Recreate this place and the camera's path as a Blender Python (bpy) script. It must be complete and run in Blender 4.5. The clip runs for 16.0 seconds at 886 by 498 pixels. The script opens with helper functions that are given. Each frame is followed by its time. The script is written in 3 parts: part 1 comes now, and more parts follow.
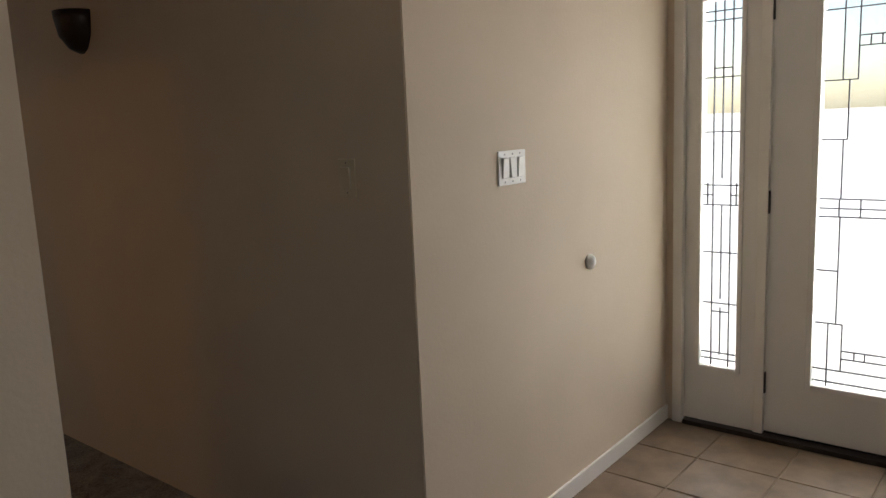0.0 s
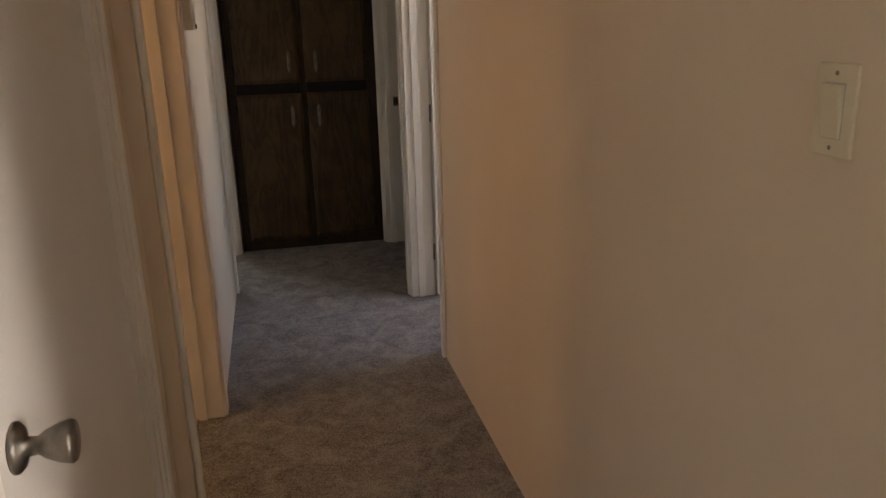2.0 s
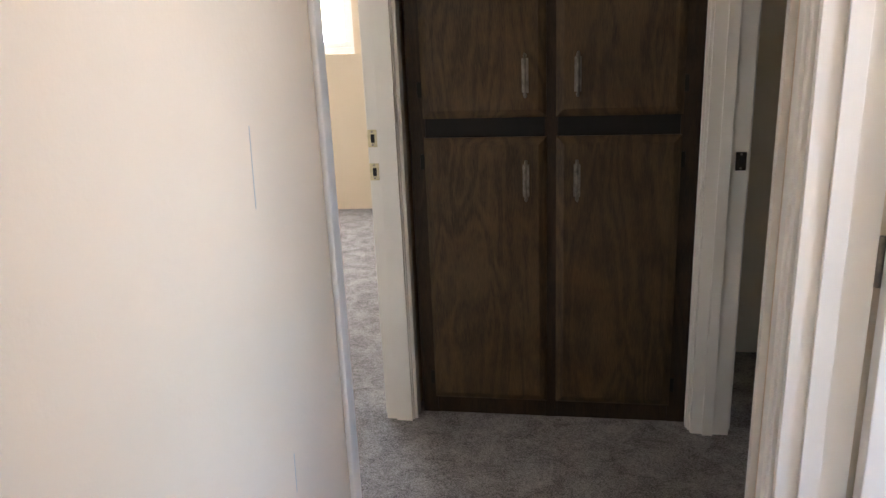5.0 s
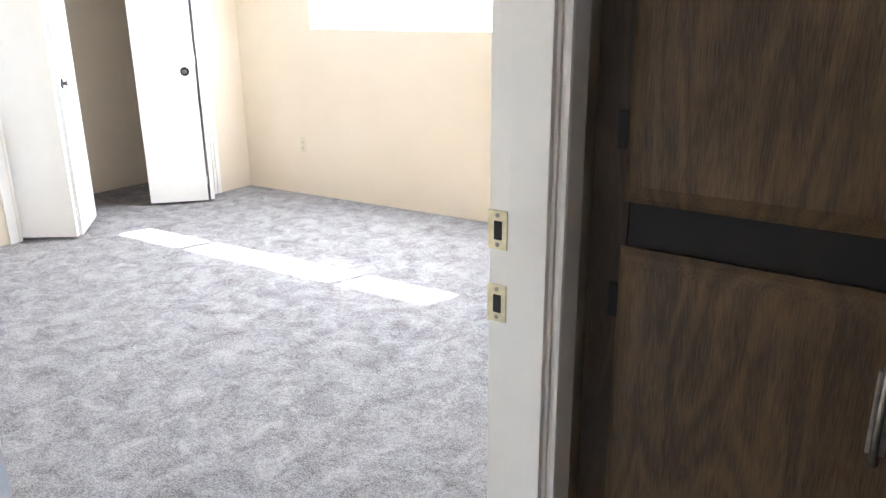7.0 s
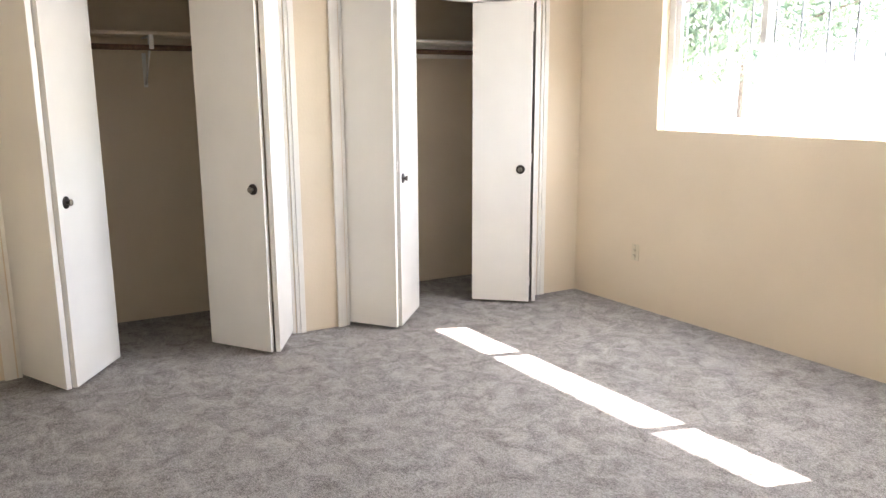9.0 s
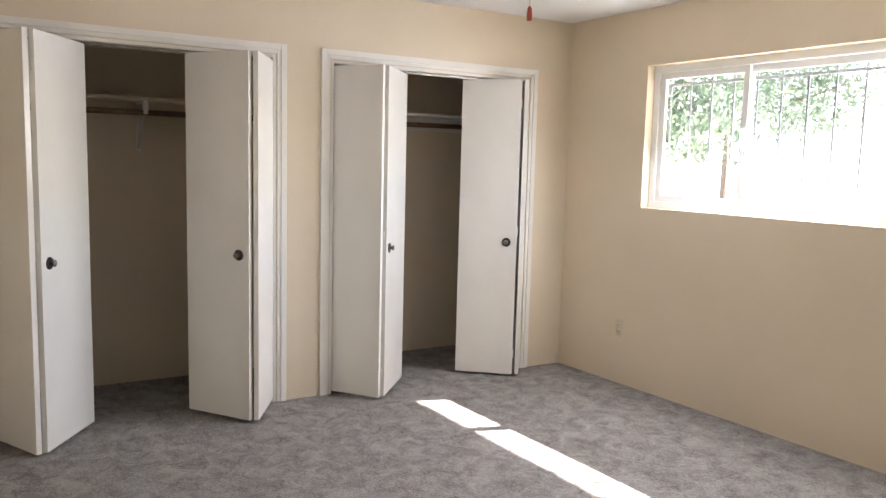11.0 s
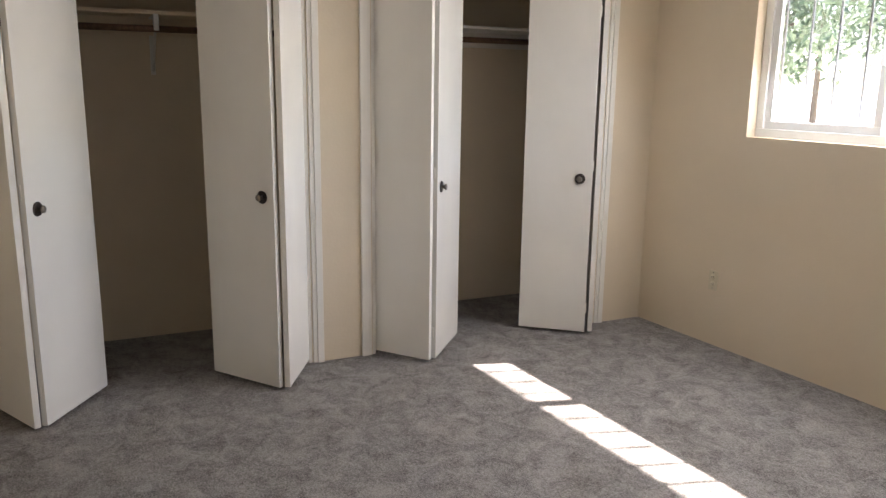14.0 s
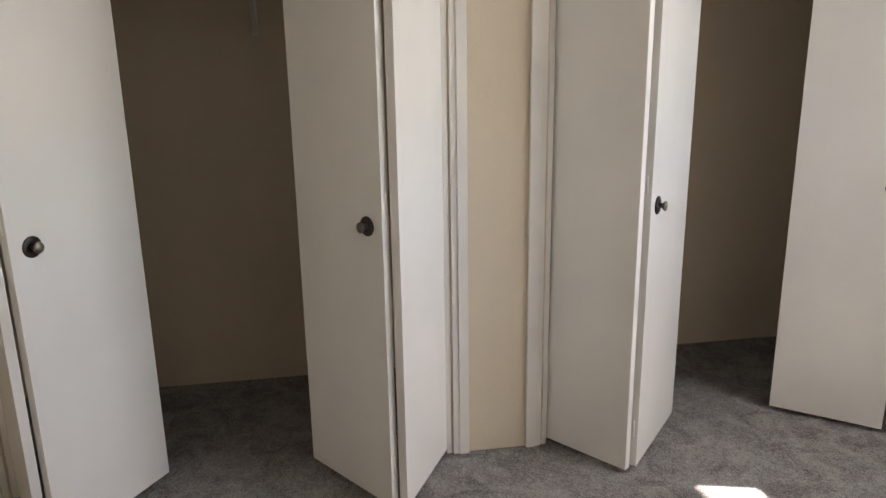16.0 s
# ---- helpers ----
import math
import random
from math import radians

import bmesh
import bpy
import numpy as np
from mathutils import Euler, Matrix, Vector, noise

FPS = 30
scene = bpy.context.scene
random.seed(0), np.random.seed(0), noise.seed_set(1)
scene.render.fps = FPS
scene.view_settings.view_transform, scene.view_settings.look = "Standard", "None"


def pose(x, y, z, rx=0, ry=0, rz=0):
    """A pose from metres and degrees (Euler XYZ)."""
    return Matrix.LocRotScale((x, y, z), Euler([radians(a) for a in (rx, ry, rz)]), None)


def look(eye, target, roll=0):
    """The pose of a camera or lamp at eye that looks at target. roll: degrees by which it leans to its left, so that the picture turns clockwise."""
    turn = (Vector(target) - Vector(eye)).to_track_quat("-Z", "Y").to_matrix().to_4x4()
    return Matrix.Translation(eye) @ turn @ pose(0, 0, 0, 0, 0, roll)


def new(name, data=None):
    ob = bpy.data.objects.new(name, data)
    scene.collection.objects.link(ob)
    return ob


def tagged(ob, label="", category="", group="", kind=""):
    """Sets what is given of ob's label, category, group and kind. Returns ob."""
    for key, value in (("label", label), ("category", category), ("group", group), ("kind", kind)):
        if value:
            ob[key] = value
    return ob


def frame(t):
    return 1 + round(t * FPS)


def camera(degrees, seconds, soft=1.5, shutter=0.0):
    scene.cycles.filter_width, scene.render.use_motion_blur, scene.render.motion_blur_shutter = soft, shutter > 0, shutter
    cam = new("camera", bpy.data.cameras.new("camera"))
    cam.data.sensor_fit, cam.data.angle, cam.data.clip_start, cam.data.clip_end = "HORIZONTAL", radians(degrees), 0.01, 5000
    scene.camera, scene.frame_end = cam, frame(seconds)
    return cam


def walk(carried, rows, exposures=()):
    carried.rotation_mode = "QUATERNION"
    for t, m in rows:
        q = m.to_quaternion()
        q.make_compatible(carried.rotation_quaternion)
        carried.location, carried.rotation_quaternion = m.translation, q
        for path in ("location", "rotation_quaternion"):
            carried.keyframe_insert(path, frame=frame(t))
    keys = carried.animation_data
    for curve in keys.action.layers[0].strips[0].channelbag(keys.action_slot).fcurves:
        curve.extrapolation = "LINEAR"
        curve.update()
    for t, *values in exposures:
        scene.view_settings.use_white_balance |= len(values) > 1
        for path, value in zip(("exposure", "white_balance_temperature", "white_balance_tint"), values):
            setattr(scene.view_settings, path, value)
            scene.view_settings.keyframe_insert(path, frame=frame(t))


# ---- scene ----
cam = camera(60.3, 16.0, soft=1.4)
PATH = [
    (0, (-0.652, -5.983, 1.481), (0.866, -4.722, 1.156), -2.5),
    (0.5, (-0.435, -5.864, 1.506), (0.865, -4.407, 1.073), -0.5),
    (1, (-0.181, -5.652, 1.466), (1.004, -4.116, 0.981), 0.1),
    (1.5, (0.116, -5.395, 1.472), (0.875, -3.613, 0.973), -1.7),
    (2, (0.262, -5.118, 1.448), (0.67, -3.245, 0.879), -1.6),
    (2.5, (0.397, -4.777, 1.444), (0.63, -2.895, 0.807), -2.0),
    (3, (0.481, -4.391, 1.434), (0.426, -2.488, 0.821), -2.4),
    (3.5, (0.472, -3.946, 1.419), (0.379, -2.05, 0.79), -1.0),
    (4, (0.488, -3.502, 1.433), (0.362, -1.589, 0.862), -1.9),
    (4.2, (0.5, -3.31, 1.434), (0.306, -1.402, 0.867), -2.3),
    (6.3, (0.589, -1.427, 1.371), (0.075, 0.404, 0.751), -2.1),
    (6.5, (0.561, -1.287, 1.361), (-0.112, 0.499, 0.763), -1.7),
    (7, (0.442, -0.973, 1.361), (-0.664, 0.576, 0.745), -0.5),
    (7.5, (0.278, -0.77, 1.35), (-1.066, 0.573, 0.727), -0.6),
    (8, (0.17, -0.703, 1.391), (-1.385, 0.397, 0.783), -1.4),
    (8.5, (0.122, -0.589, 1.397), (-1.593, 0.278, 0.841), -1.4),
    (9, (0.101, -0.581, 1.429), (-1.61, 0.374, 1.027), -0.3),
    (9.5, (0.095, -0.579, 1.45), (-1.622, 0.403, 1.154), 0.9),
    (9.7, (0.102, -0.601, 1.439), (-1.616, 0.392, 1.194), 1.2),
    (11.8, (0.112, -0.57, 1.478), (-1.604, 0.432, 1.252), 1.5),
    (12, (0.088, -0.602, 1.485), (-1.618, 0.412, 1.233), 1.5),
    (12.5, (0.036, -0.595, 1.465), (-1.641, 0.444, 1.136), 1.8),
    (13, (-0.088, -0.511, 1.431), (-1.815, 0.412, 1.023), 1.2),
    (13.5, (-0.231, -0.339, 1.44), (-2.017, 0.464, 1.032), 0.5),
    (14, (-0.486, -0.206, 1.428), (-2.255, 0.628, 1.012), 0.8),
    (14.5, (-0.789, -0.04, 1.429), (-2.514, 0.877, 1.0), 1.0),
    (15, (-1.098, 0.152, 1.415), (-2.908, 0.846, 0.919), 0.1),
    (15.5, (-1.439, 0.29, 1.403), (-3.31, 0.804, 0.919), -0.6),
    (16, (-1.778, 0.382, 1.453), (-3.68, 0.693, 0.918), -0.9),
]
W_BED, W_FRONT, W_LIV, W_EAST, W_BATH = 10, 26, 0.3, 1.75, 1.8
EXPO = [(0, 0.95, 6600, 15), (1.2, 1.3, 6700, 15), (1.6, 1.9, 7000, 17), (2.2, 2.75, 7500, 19), (3.0, 3.15, 7800, 20), (4.2, 3.45, 7100, 19), (6.3, 4.5, 5500, 13),
        (7.6, 4.3, 5750, 13), (8.5, 3.8, 6100, 15), (9.0, 3.7, 6300, 16), (9.7, 3.4, 6350, 17), (12.0, 2.95, 6400, 17), (13.5, 2.7, 6500, 17), (16, 2.6, 6500, 17)]
walk(cam, [(t, look(eye, target, roll)) for t, eye, target, roll in PATH], EXPO)

# ---- world, sun, large lights ----
world = bpy.data.worlds.new("sky")
scene.world = world
world.use_nodes = True
wn = world.node_tree.nodes
sky = wn.new("ShaderNodeTexSky")
sky.sky_type, sky.sun_disc = "NISHITA", False
SUN_TO = Vector((0.38, 1.33, 1.29)).normalized()
sky.sun_elevation = math.asin(SUN_TO.z)
sky.sun_rotation = math.atan2(SUN_TO.x, SUN_TO.y)
wn["Background"].inputs[1].default_value = 0.15
world.node_tree.links.new(sky.outputs[0], wn["Background"].inputs[0])

sun_data = bpy.data.lights.new("sun", "SUN")
sun_data.energy, sun_data.angle, sun_data.color = 5.0, radians(0.5), (1.0, 0.95, 0.87)
sun_ob = new("sun", sun_data)
sun_ob.matrix_world = look(SUN_TO * 20, (0, 0, 0))


def area_lamp(name, eye, target, sx, sy, watts, colour):
    data = bpy.data.lights.new(name, "AREA")
    data.shape, data.size, data.size_y, data.energy, data.color = "RECTANGLE", sx, sy, watts, colour
    ob = new(name, data)
    ob.matrix_world = look(eye, target)
    return ob


area_lamp("bedroom_window_daylight", (-2.25, 3.3, 1.65), (-1.75, 1.5, 0.1), 2.3, 0.8, W_BED, (0.86, 0.93, 1.0))
area_lamp("front_door_daylight", (2.98, -5.1, 1.2), (0, -5.1, 0.9), 1.1, 1.7, W_FRONT, (1.0, 0.99, 0.97))
# weak fill added on the living room side; no such window is known
area_lamp("living_fill_light", (-1.4, -9.05, 1.5), (-0.6, -4, 1.2), 1.5, 1.1, W_LIV, (1.0, 0.97, 0.93))
area_lamp("east_room_daylight", (2.8, -1.85, 1.5), (0, -1.6, 0.8), 1.4, 1.1, W_EAST, (0.52, 0.68, 1.0))
area_lamp("bath_lamp_light", (-1.5, -2.8, 2.3), (-1.4, -2.8, 0), 0.35, 0.35, W_BATH, (1.0, 0.68, 0.34))


# ---- materials ----
def material(name, colour, rough=0.6, metal=0.0, spread=0.08, scale=6.0, fine=120.0, bump=0.1, dist=0.002, coat=0.0, spec=0.5):
    m = bpy.data.materials.new(name)
    m.use_nodes = True
    nt = m.node_tree
    b = nt.nodes["Principled BSDF"]
    b.inputs["Roughness"].default_value, b.inputs["Metallic"].default_value = rough, metal
    b.inputs["Coat Weight"].default_value = coat
    b.inputs["Specular IOR Level"].default_value = spec
    tc = nt.nodes.new("ShaderNodeTexCoord")
    big, small = nt.nodes.new("ShaderNodeTexNoise"), nt.nodes.new("ShaderNodeTexNoise")
    big.inputs["Scale"].default_value, big.inputs["Detail"].default_value = scale, 5
    small.inputs["Scale"].default_value, small.inputs["Detail"].default_value = fine, 3
    ramp = nt.nodes.new("ShaderNodeValToRGB")
    ramp.color_ramp.elements[0].position, ramp.color_ramp.elements[1].position = 0.3, 0.7
    ramp.color_ramp.elements[0].color = (*[c * (1 - spread) for c in colour], 1)
    ramp.color_ramp.elements[1].color = (*[min(1, c * (1 + spread)) for c in colour], 1)
    bp = nt.nodes.new("ShaderNodeBump")
    bp.inputs["Strength"].default_value, bp.inputs["Distance"].default_value = bump, dist
    ln = nt.links.new
    ln(tc.outputs["Object"], big.inputs[0]), ln(tc.outputs["Object"], small.inputs[0])
    ln(big.outputs["Fac"], ramp.inputs[0]), ln(ramp.outputs[0], b.inputs["Base Color"])
    ln(small.outputs["Fac"], bp.inputs["Height"]), ln(bp.outputs[0], b.inputs["Normal"])
    return m


def carpet_material(name, light, dark):
    m = material(name, light, 0.95, 0, 0, 3, 260, 1.0, 0.012, spec=0.1)
    nt, ln = m.node_tree, m.node_tree.links.new
    b = nt.nodes["Principled BSDF"]
    tc = nt.nodes.new("ShaderNodeTexCoord")
    patch, mid, tuft = [nt.nodes.new("ShaderNodeTexNoise") for _ in range(3)]
    for n, s, d, r in ((patch, 9, 6, 0.68), (mid, 60, 5, 0.75), (tuft, 160, 3, 0.8)):
        n.inputs["Scale"].default_value, n.inputs["Detail"].default_value, n.inputs["Roughness"].default_value = s, d, r
        ln(tc.outputs["Object"], n.inputs[0])
    patch.inputs["Distortion"].default_value = 0.8
    a1, a2 = nt.nodes.new("ShaderNodeMath"), nt.nodes.new("ShaderNodeMath")
    a1.operation, a2.operation = "MULTIPLY_ADD", "MULTIPLY_ADD"
    a1.inputs[1].default_value, a2.inputs[1].default_value = 0.9, 1.6
    ln(mid.outputs["Fac"], a1.inputs[0]), ln(patch.outputs["Fac"], a1.inputs[2])
    ln(tuft.outputs["Fac"], a2.inputs[0]), ln(a1.outputs[0], a2.inputs[2])
    ramp = nt.nodes.new("ShaderNodeValToRGB")
    half = nt.nodes.new("ShaderNodeMath")
    half.operation, half.inputs[1].default_value = "MULTIPLY", 0.2857
    ln(a2.outputs[0], half.inputs[0])
    ramp.color_ramp.elements[0].position, ramp.color_ramp.elements[1].position = 0.415, 0.585
    ramp.color_ramp.elements[0].color, ramp.color_ramp.elements[1].color = (*dark, 1), (*light, 1)
    ln(half.outputs[0], ramp.inputs[0]), ln(ramp.outputs[0], b.inputs["Base Color"])
    return m


def wood_material(name, light, dark, rough=0.45):
    m = material(name, light, rough, 0, 0.1, 3, 300, 0.15, 0.001, spec=0.28)
    nt, ln = m.node_tree, m.node_tree.links.new
    b = nt.nodes["Principled BSDF"]
    tc, mp = nt.nodes.new("ShaderNodeTexCoord"), nt.nodes.new("ShaderNodeMapping")
    mp.inputs["Scale"].default_value = (7, 7, 1.3)
    info = nt.nodes.new("ShaderNodeObjectInfo")
    shift = nt.nodes.new("ShaderNodeVectorMath")
    shift.operation = "SCALE"
    shift.inputs[0].default_value = (7, 3, 11)
    ln(info.outputs["Random"], shift.inputs["Scale"])
    ln(shift.outputs[0], mp.inputs["Location"])
    wave = nt.nodes.new("ShaderNodeTexNoise")
    wave.inputs["Scale"].default_value, wave.inputs["Detail"].default_value, wave.inputs["Distortion"].default_value = 1.1, 2, 0.6
    band = nt.nodes.new("ShaderNodeMath")
    band.operation, band.inputs[1].default_value = "MULTIPLY", 46
    sine = nt.nodes.new("ShaderNodeMath")
    sine.operation = "SINE"
    grain = nt.nodes.new("ShaderNodeTexNoise")
    gm = nt.nodes.new("ShaderNodeMapping")
    gm.inputs["Scale"].default_value = (130, 130, 7)
    grain.inputs["Detail"].default_value = 4
    add = nt.nodes.new("ShaderNodeMath")
    add.operation, add.inputs[1].default_value = "MULTIPLY_ADD", 0.11
    ramp = nt.nodes.new("ShaderNodeValToRGB")
    ramp.color_ramp.elements[0].position, ramp.color_ramp.elements[1].position = 0.25, 0.8
    ramp.color_ramp.elements[0].color, ramp.color_ramp.elements[1].color = (*dark, 1), (*light, 1)
    ln(tc.outputs["Object"], mp.inputs[0]), ln(mp.outputs[0], wave.inputs[0])
    ln(wave.outputs["Fac"], band.inputs[0]), ln(band.outputs[0], sine.inputs[0])
    ln(tc.outputs["Object"], gm.inputs[0]), ln(gm.outputs[0], grain.inputs[0])
    ln(sine.outputs[0], add.inputs[0]), ln(grain.outputs["Fac"], add.inputs[2])
    stain = nt.nodes.new("ShaderNodeTexNoise")
    stain.inputs["Scale"].default_value, stain.inputs["Detail"].default_value, stain.inputs["Roughness"].default_value = 5.0, 5, 0.65
    worn = nt.nodes.new("ShaderNodeMath")
    worn.operation, worn.inputs[1].default_value = "MULTIPLY_ADD", 0.75
    level = nt.nodes.new("ShaderNodeMath")
    level.operation, level.inputs[1].default_value = "SUBTRACT", 0.375
    ln(tc.outputs["Object"], stain.inputs[0]), ln(stain.outputs["Fac"], worn.inputs[0]), ln(add.outputs[0], worn.inputs[2])
    ln(worn.outputs[0], level.inputs[0])
    ln(level.outputs[0], ramp.inputs[0]), ln(ramp.outputs[0], b.inputs["Base Color"])
    return m


def glass_material(name, tint, rough=0.0, clear=0.9):
    m = bpy.data.materials.new(name)
    m.use_nodes = True
    nt = m.node_tree
    out = nt.nodes["Material Output"]
    tr, gl, mix = nt.nodes.new("ShaderNodeBsdfTransparent"), nt.nodes.new("ShaderNodeBsdfGlossy"), nt.nodes.new("ShaderNodeMixShader")
    tr.inputs[0].default_value = (*tint, 1)
    gl.inputs["Roughness"].default_value = max(rough, 0.02)
    mix.inputs[0].default_value = 1 - clear
    nt.links.new(tr.outputs[0], mix.inputs[1]), nt.links.new(gl.outputs[0], mix.inputs[2])
    nt.links.new(mix.outputs[0], out.inputs[0])
    return m


WALL = material("beige_wall_paint", (0.72, 0.61, 0.46), 0.75, 0, 0.04, 1.3, 70, 0.25, 0.003, spec=0.3)
HALLWALL = material("cream_wall_paint", (0.71, 0.585, 0.44), 0.7, 0, 0.05, 1.5, 70, 0.25, 0.003, spec=0.3)
CEIL = material("white_ceiling_paint", (0.82, 0.81, 0.79), 0.9, 0, 0.03, 2, 90, 0.5, 0.006, spec=0.2)
TRIM = material("white_trim_paint", (0.80, 0.76, 0.69), 0.42, 0, 0.05, 4, 40, 0.08, 0.002)
DOORW = material("white_door_paint", (0.80, 0.77, 0.71), 0.26, 0, 0.04, 2.5, 25, 0.05, 0.002)
VINYL = material("white_vinyl", (0.85, 0.85, 0.83), 0.35, 0, 0.02, 4, 60, 0.02, 0.001)
CARPET = carpet_material("grey_carpet", (0.56, 0.52, 0.49), (0.155, 0.14, 0.128))
WOOD = wood_material("dark_stained_oak", (0.104, 0.062, 0.025), (0.034, 0.020, 0.009), 0.5)
WOODD = wood_material("dark_stained_frame", (0.052, 0.028, 0.012), (0.014, 0.008, 0.004), 0.6)
BLACKW = material("black_brown_rail", (0.011, 0.009, 0.008), 0.6, 0, 0.25, 8, 200, 0.1, 0.001, spec=0.2)
RODW = wood_material("rod_wood", (0.20, 0.11, 0.06), (0.09, 0.05, 0.03))
NICKEL = material("aged_nickel", (0.33, 0.30, 0.26), 0.33, 1.0, 0.25, 30, 200, 0.1, 0.001)
PEWTER = material("antique_pewter", (0.22, 0.20, 0.17), 0.38, 1.0, 0.35, 45, 200, 0.2, 0.001)
BRASS = material("brass", (0.72, 0.55, 0.25), 0.25, 1.0, 0.15, 20, 150, 0.05, 0.001)
BRASSP = material("pale_worn_brass", (0.62, 0.54, 0.34), 0.45, 0.6, 0.2, 60, 150, 0.05, 0.001)
DARK = material("dark_hole", (0.012, 0.010, 0.009), 0.7, 0, 0.2, 20, 100, 0.05, 0.001)
BRONZE = material("dark_bronze", (0.05, 0.04, 0.035), 0.4, 0.8, 0.2, 20, 100, 0.05, 0.001)
PLATE = material("white_plastic", (0.82, 0.80, 0.75), 0.35, 0, 0.02, 10, 50, 0.02, 0.001)
ALMOND = material("almond_plastic", (0.66, 0.58, 0.42), 0.4, 0, 0.03, 10, 50, 0.02, 0.001)
GREYP = material("grey_plastic", (0.42, 0.42, 0.41), 0.4, 0, 0.03, 10, 50, 0.02, 0.001)
TILE = material("beige_ceramic_tile", (0.215, 0.150, 0.096), 0.5, 0, 0.3, 7, 60, 0.1, 0.002)
BTILE = material("cream_bath_tile", (0.66, 0.58, 0.45), 0.3, 0, 0.06, 9, 60, 0.05, 0.002)
GROUT = material("grout", (0.24, 0.180, 0.125), 0.9, 0, 0.15, 12, 150, 0.3, 0.003)
CONCRETE = material("pale_concrete", (0.74, 0.72, 0.68), 0.9, 0, 0.08, 1.2, 60, 0.3, 0.004)
STUCCO = material("stucco", (0.62, 0.56, 0.48), 0.9, 0, 0.06, 2, 60, 0.4, 0.006)
IRON = material("grey_iron", (0.16, 0.165, 0.175), 0.5, 0.5, 0.1, 20, 100, 0.1, 0.001)
LEAD = material("lead_came", (0.025, 0.025, 0.028), 0.5, 0.4, 0.2, 30, 100, 0.1, 0.001)
LEAF = material("leaf_green", (0.12, 0.16, 0.085), 0.5, 0, 0.4, 1.5, 30, 0.1, 0.002)
BARK = material("bark", (0.13, 0.09, 0.06), 0.9, 0, 0.3, 8, 60, 0.6, 0.01)
RED = material("red_painted_wood", (0.42, 0.06, 0.03), 0.4, 0, 0.15, 30, 100, 0.05, 0.001)
GLASS = glass_material("clear_glass", (0.97, 0.98, 0.97), 0.0, 0.94)
OBSCURE = glass_material("textured_glass", (0.93, 0.96, 0.94), 0.25, 0.85)


# ---- helpers for meshes ----
def box(bm, x0, x1, y0, y1, z0, z1, bevel=0.0):
    geo = bmesh.ops.create_cube(bm, size=1.0, matrix=Matrix.Translation(((x0 + x1) / 2, (y0 + y1) / 2, (z0 + z1) / 2)) @ Matrix.Diagonal((abs(x1 - x0), abs(y1 - y0), abs(z1 - z0), 1)))
    if bevel:
        edges = list({e for v in geo["verts"] for e in v.link_edges})
        bmesh.ops.bevel(bm, geom=edges, offset=bevel, segments=2, affect="EDGES", profile=0.6)
    return bm


def boxes(*rows, bevel=0.0):
    bm = bmesh.new()
    for r in rows:
        box(bm, *r, bevel=bevel)
    return bm


def lathe(profile, steps=24):
    """A turned shape round z from (radius, height) pairs."""
    bm = bmesh.new()
    rings = []
    for r, h in profile:
        rings.append([bm.verts.new((max(r, 1e-4) * math.cos(2 * math.pi * i / steps), max(r, 1e-4) * math.sin(2 * math.pi * i / steps), h)) for i in range(steps)])
    for a, b in zip(rings, rings[1:]):
        for i in range(steps):
            bm.faces.new((a[i], a[(i + 1) % steps], b[(i + 1) % steps], b[i]))
    bm.faces.new(rings[-1])
    bm.faces.new(rings[0][::-1])
    for f in bm.faces:
        f.smooth = True
    return bm


def rod(p, q, r, steps=12):
    p, q = Vector(p), Vector(q)
    bm = lathe([(r, 0), (r, (q - p).length)], steps)
    bm.transform(Matrix.Translation(p) @ (q - p).to_track_quat("Z", "Y").to_matrix().to_4x4())
    return bm


def tube(pts, steps=10):
    """A bent bar in the yz plane through (place, radius) pairs."""
    bm = bmesh.new()
    rings = []
    for k, (p, rad) in enumerate(pts):
        u = (Vector(pts[min(k + 1, len(pts) - 1)][0]) - Vector(pts[max(k - 1, 0)][0])).normalized()
        side = Vector((1, 0, 0))
        up = u.cross(side)
        rings.append([bm.verts.new(Vector(p) + (side * math.cos(6.28319 * i / steps) + up * math.sin(6.28319 * i / steps)) * rad) for i in range(steps)])
    for a, b in zip(rings, rings[1:]):
        for i in range(steps):
            bm.faces.new((a[i], a[(i + 1) % steps], b[(i + 1) % steps], b[i])).smooth = True
    bm.faces.new(rings[-1])
    bm.faces.new(rings[0][::-1])
    return bm


def moved(bm, m):
    bm.transform(m)
    return bm


def part(name, bm, mat, parent=None, label="", place=None):
    me = bpy.data.meshes.new(name)
    bmesh.ops.recalc_face_normals(bm, faces=bm.faces)
    bm.to_mesh(me)
    bm.free()
    me.materials.append(mat)
    ob = new(name, me)
    if parent is not None:
        ob.parent = parent
    if place is not None:
        ob.matrix_basis = place
    if label:
        ob["label"] = label
    return ob


def setting(name, bm, mat, label, category):
    return tagged(part(name, bm, mat), label, category, "", "structure")


def thing(name, label, category, place=None, group=""):
    ob = new(name)
    ob.empty_display_size = 0.1
    if place is not None:
        ob.matrix_basis = place
    return tagged(ob, label, category, group)


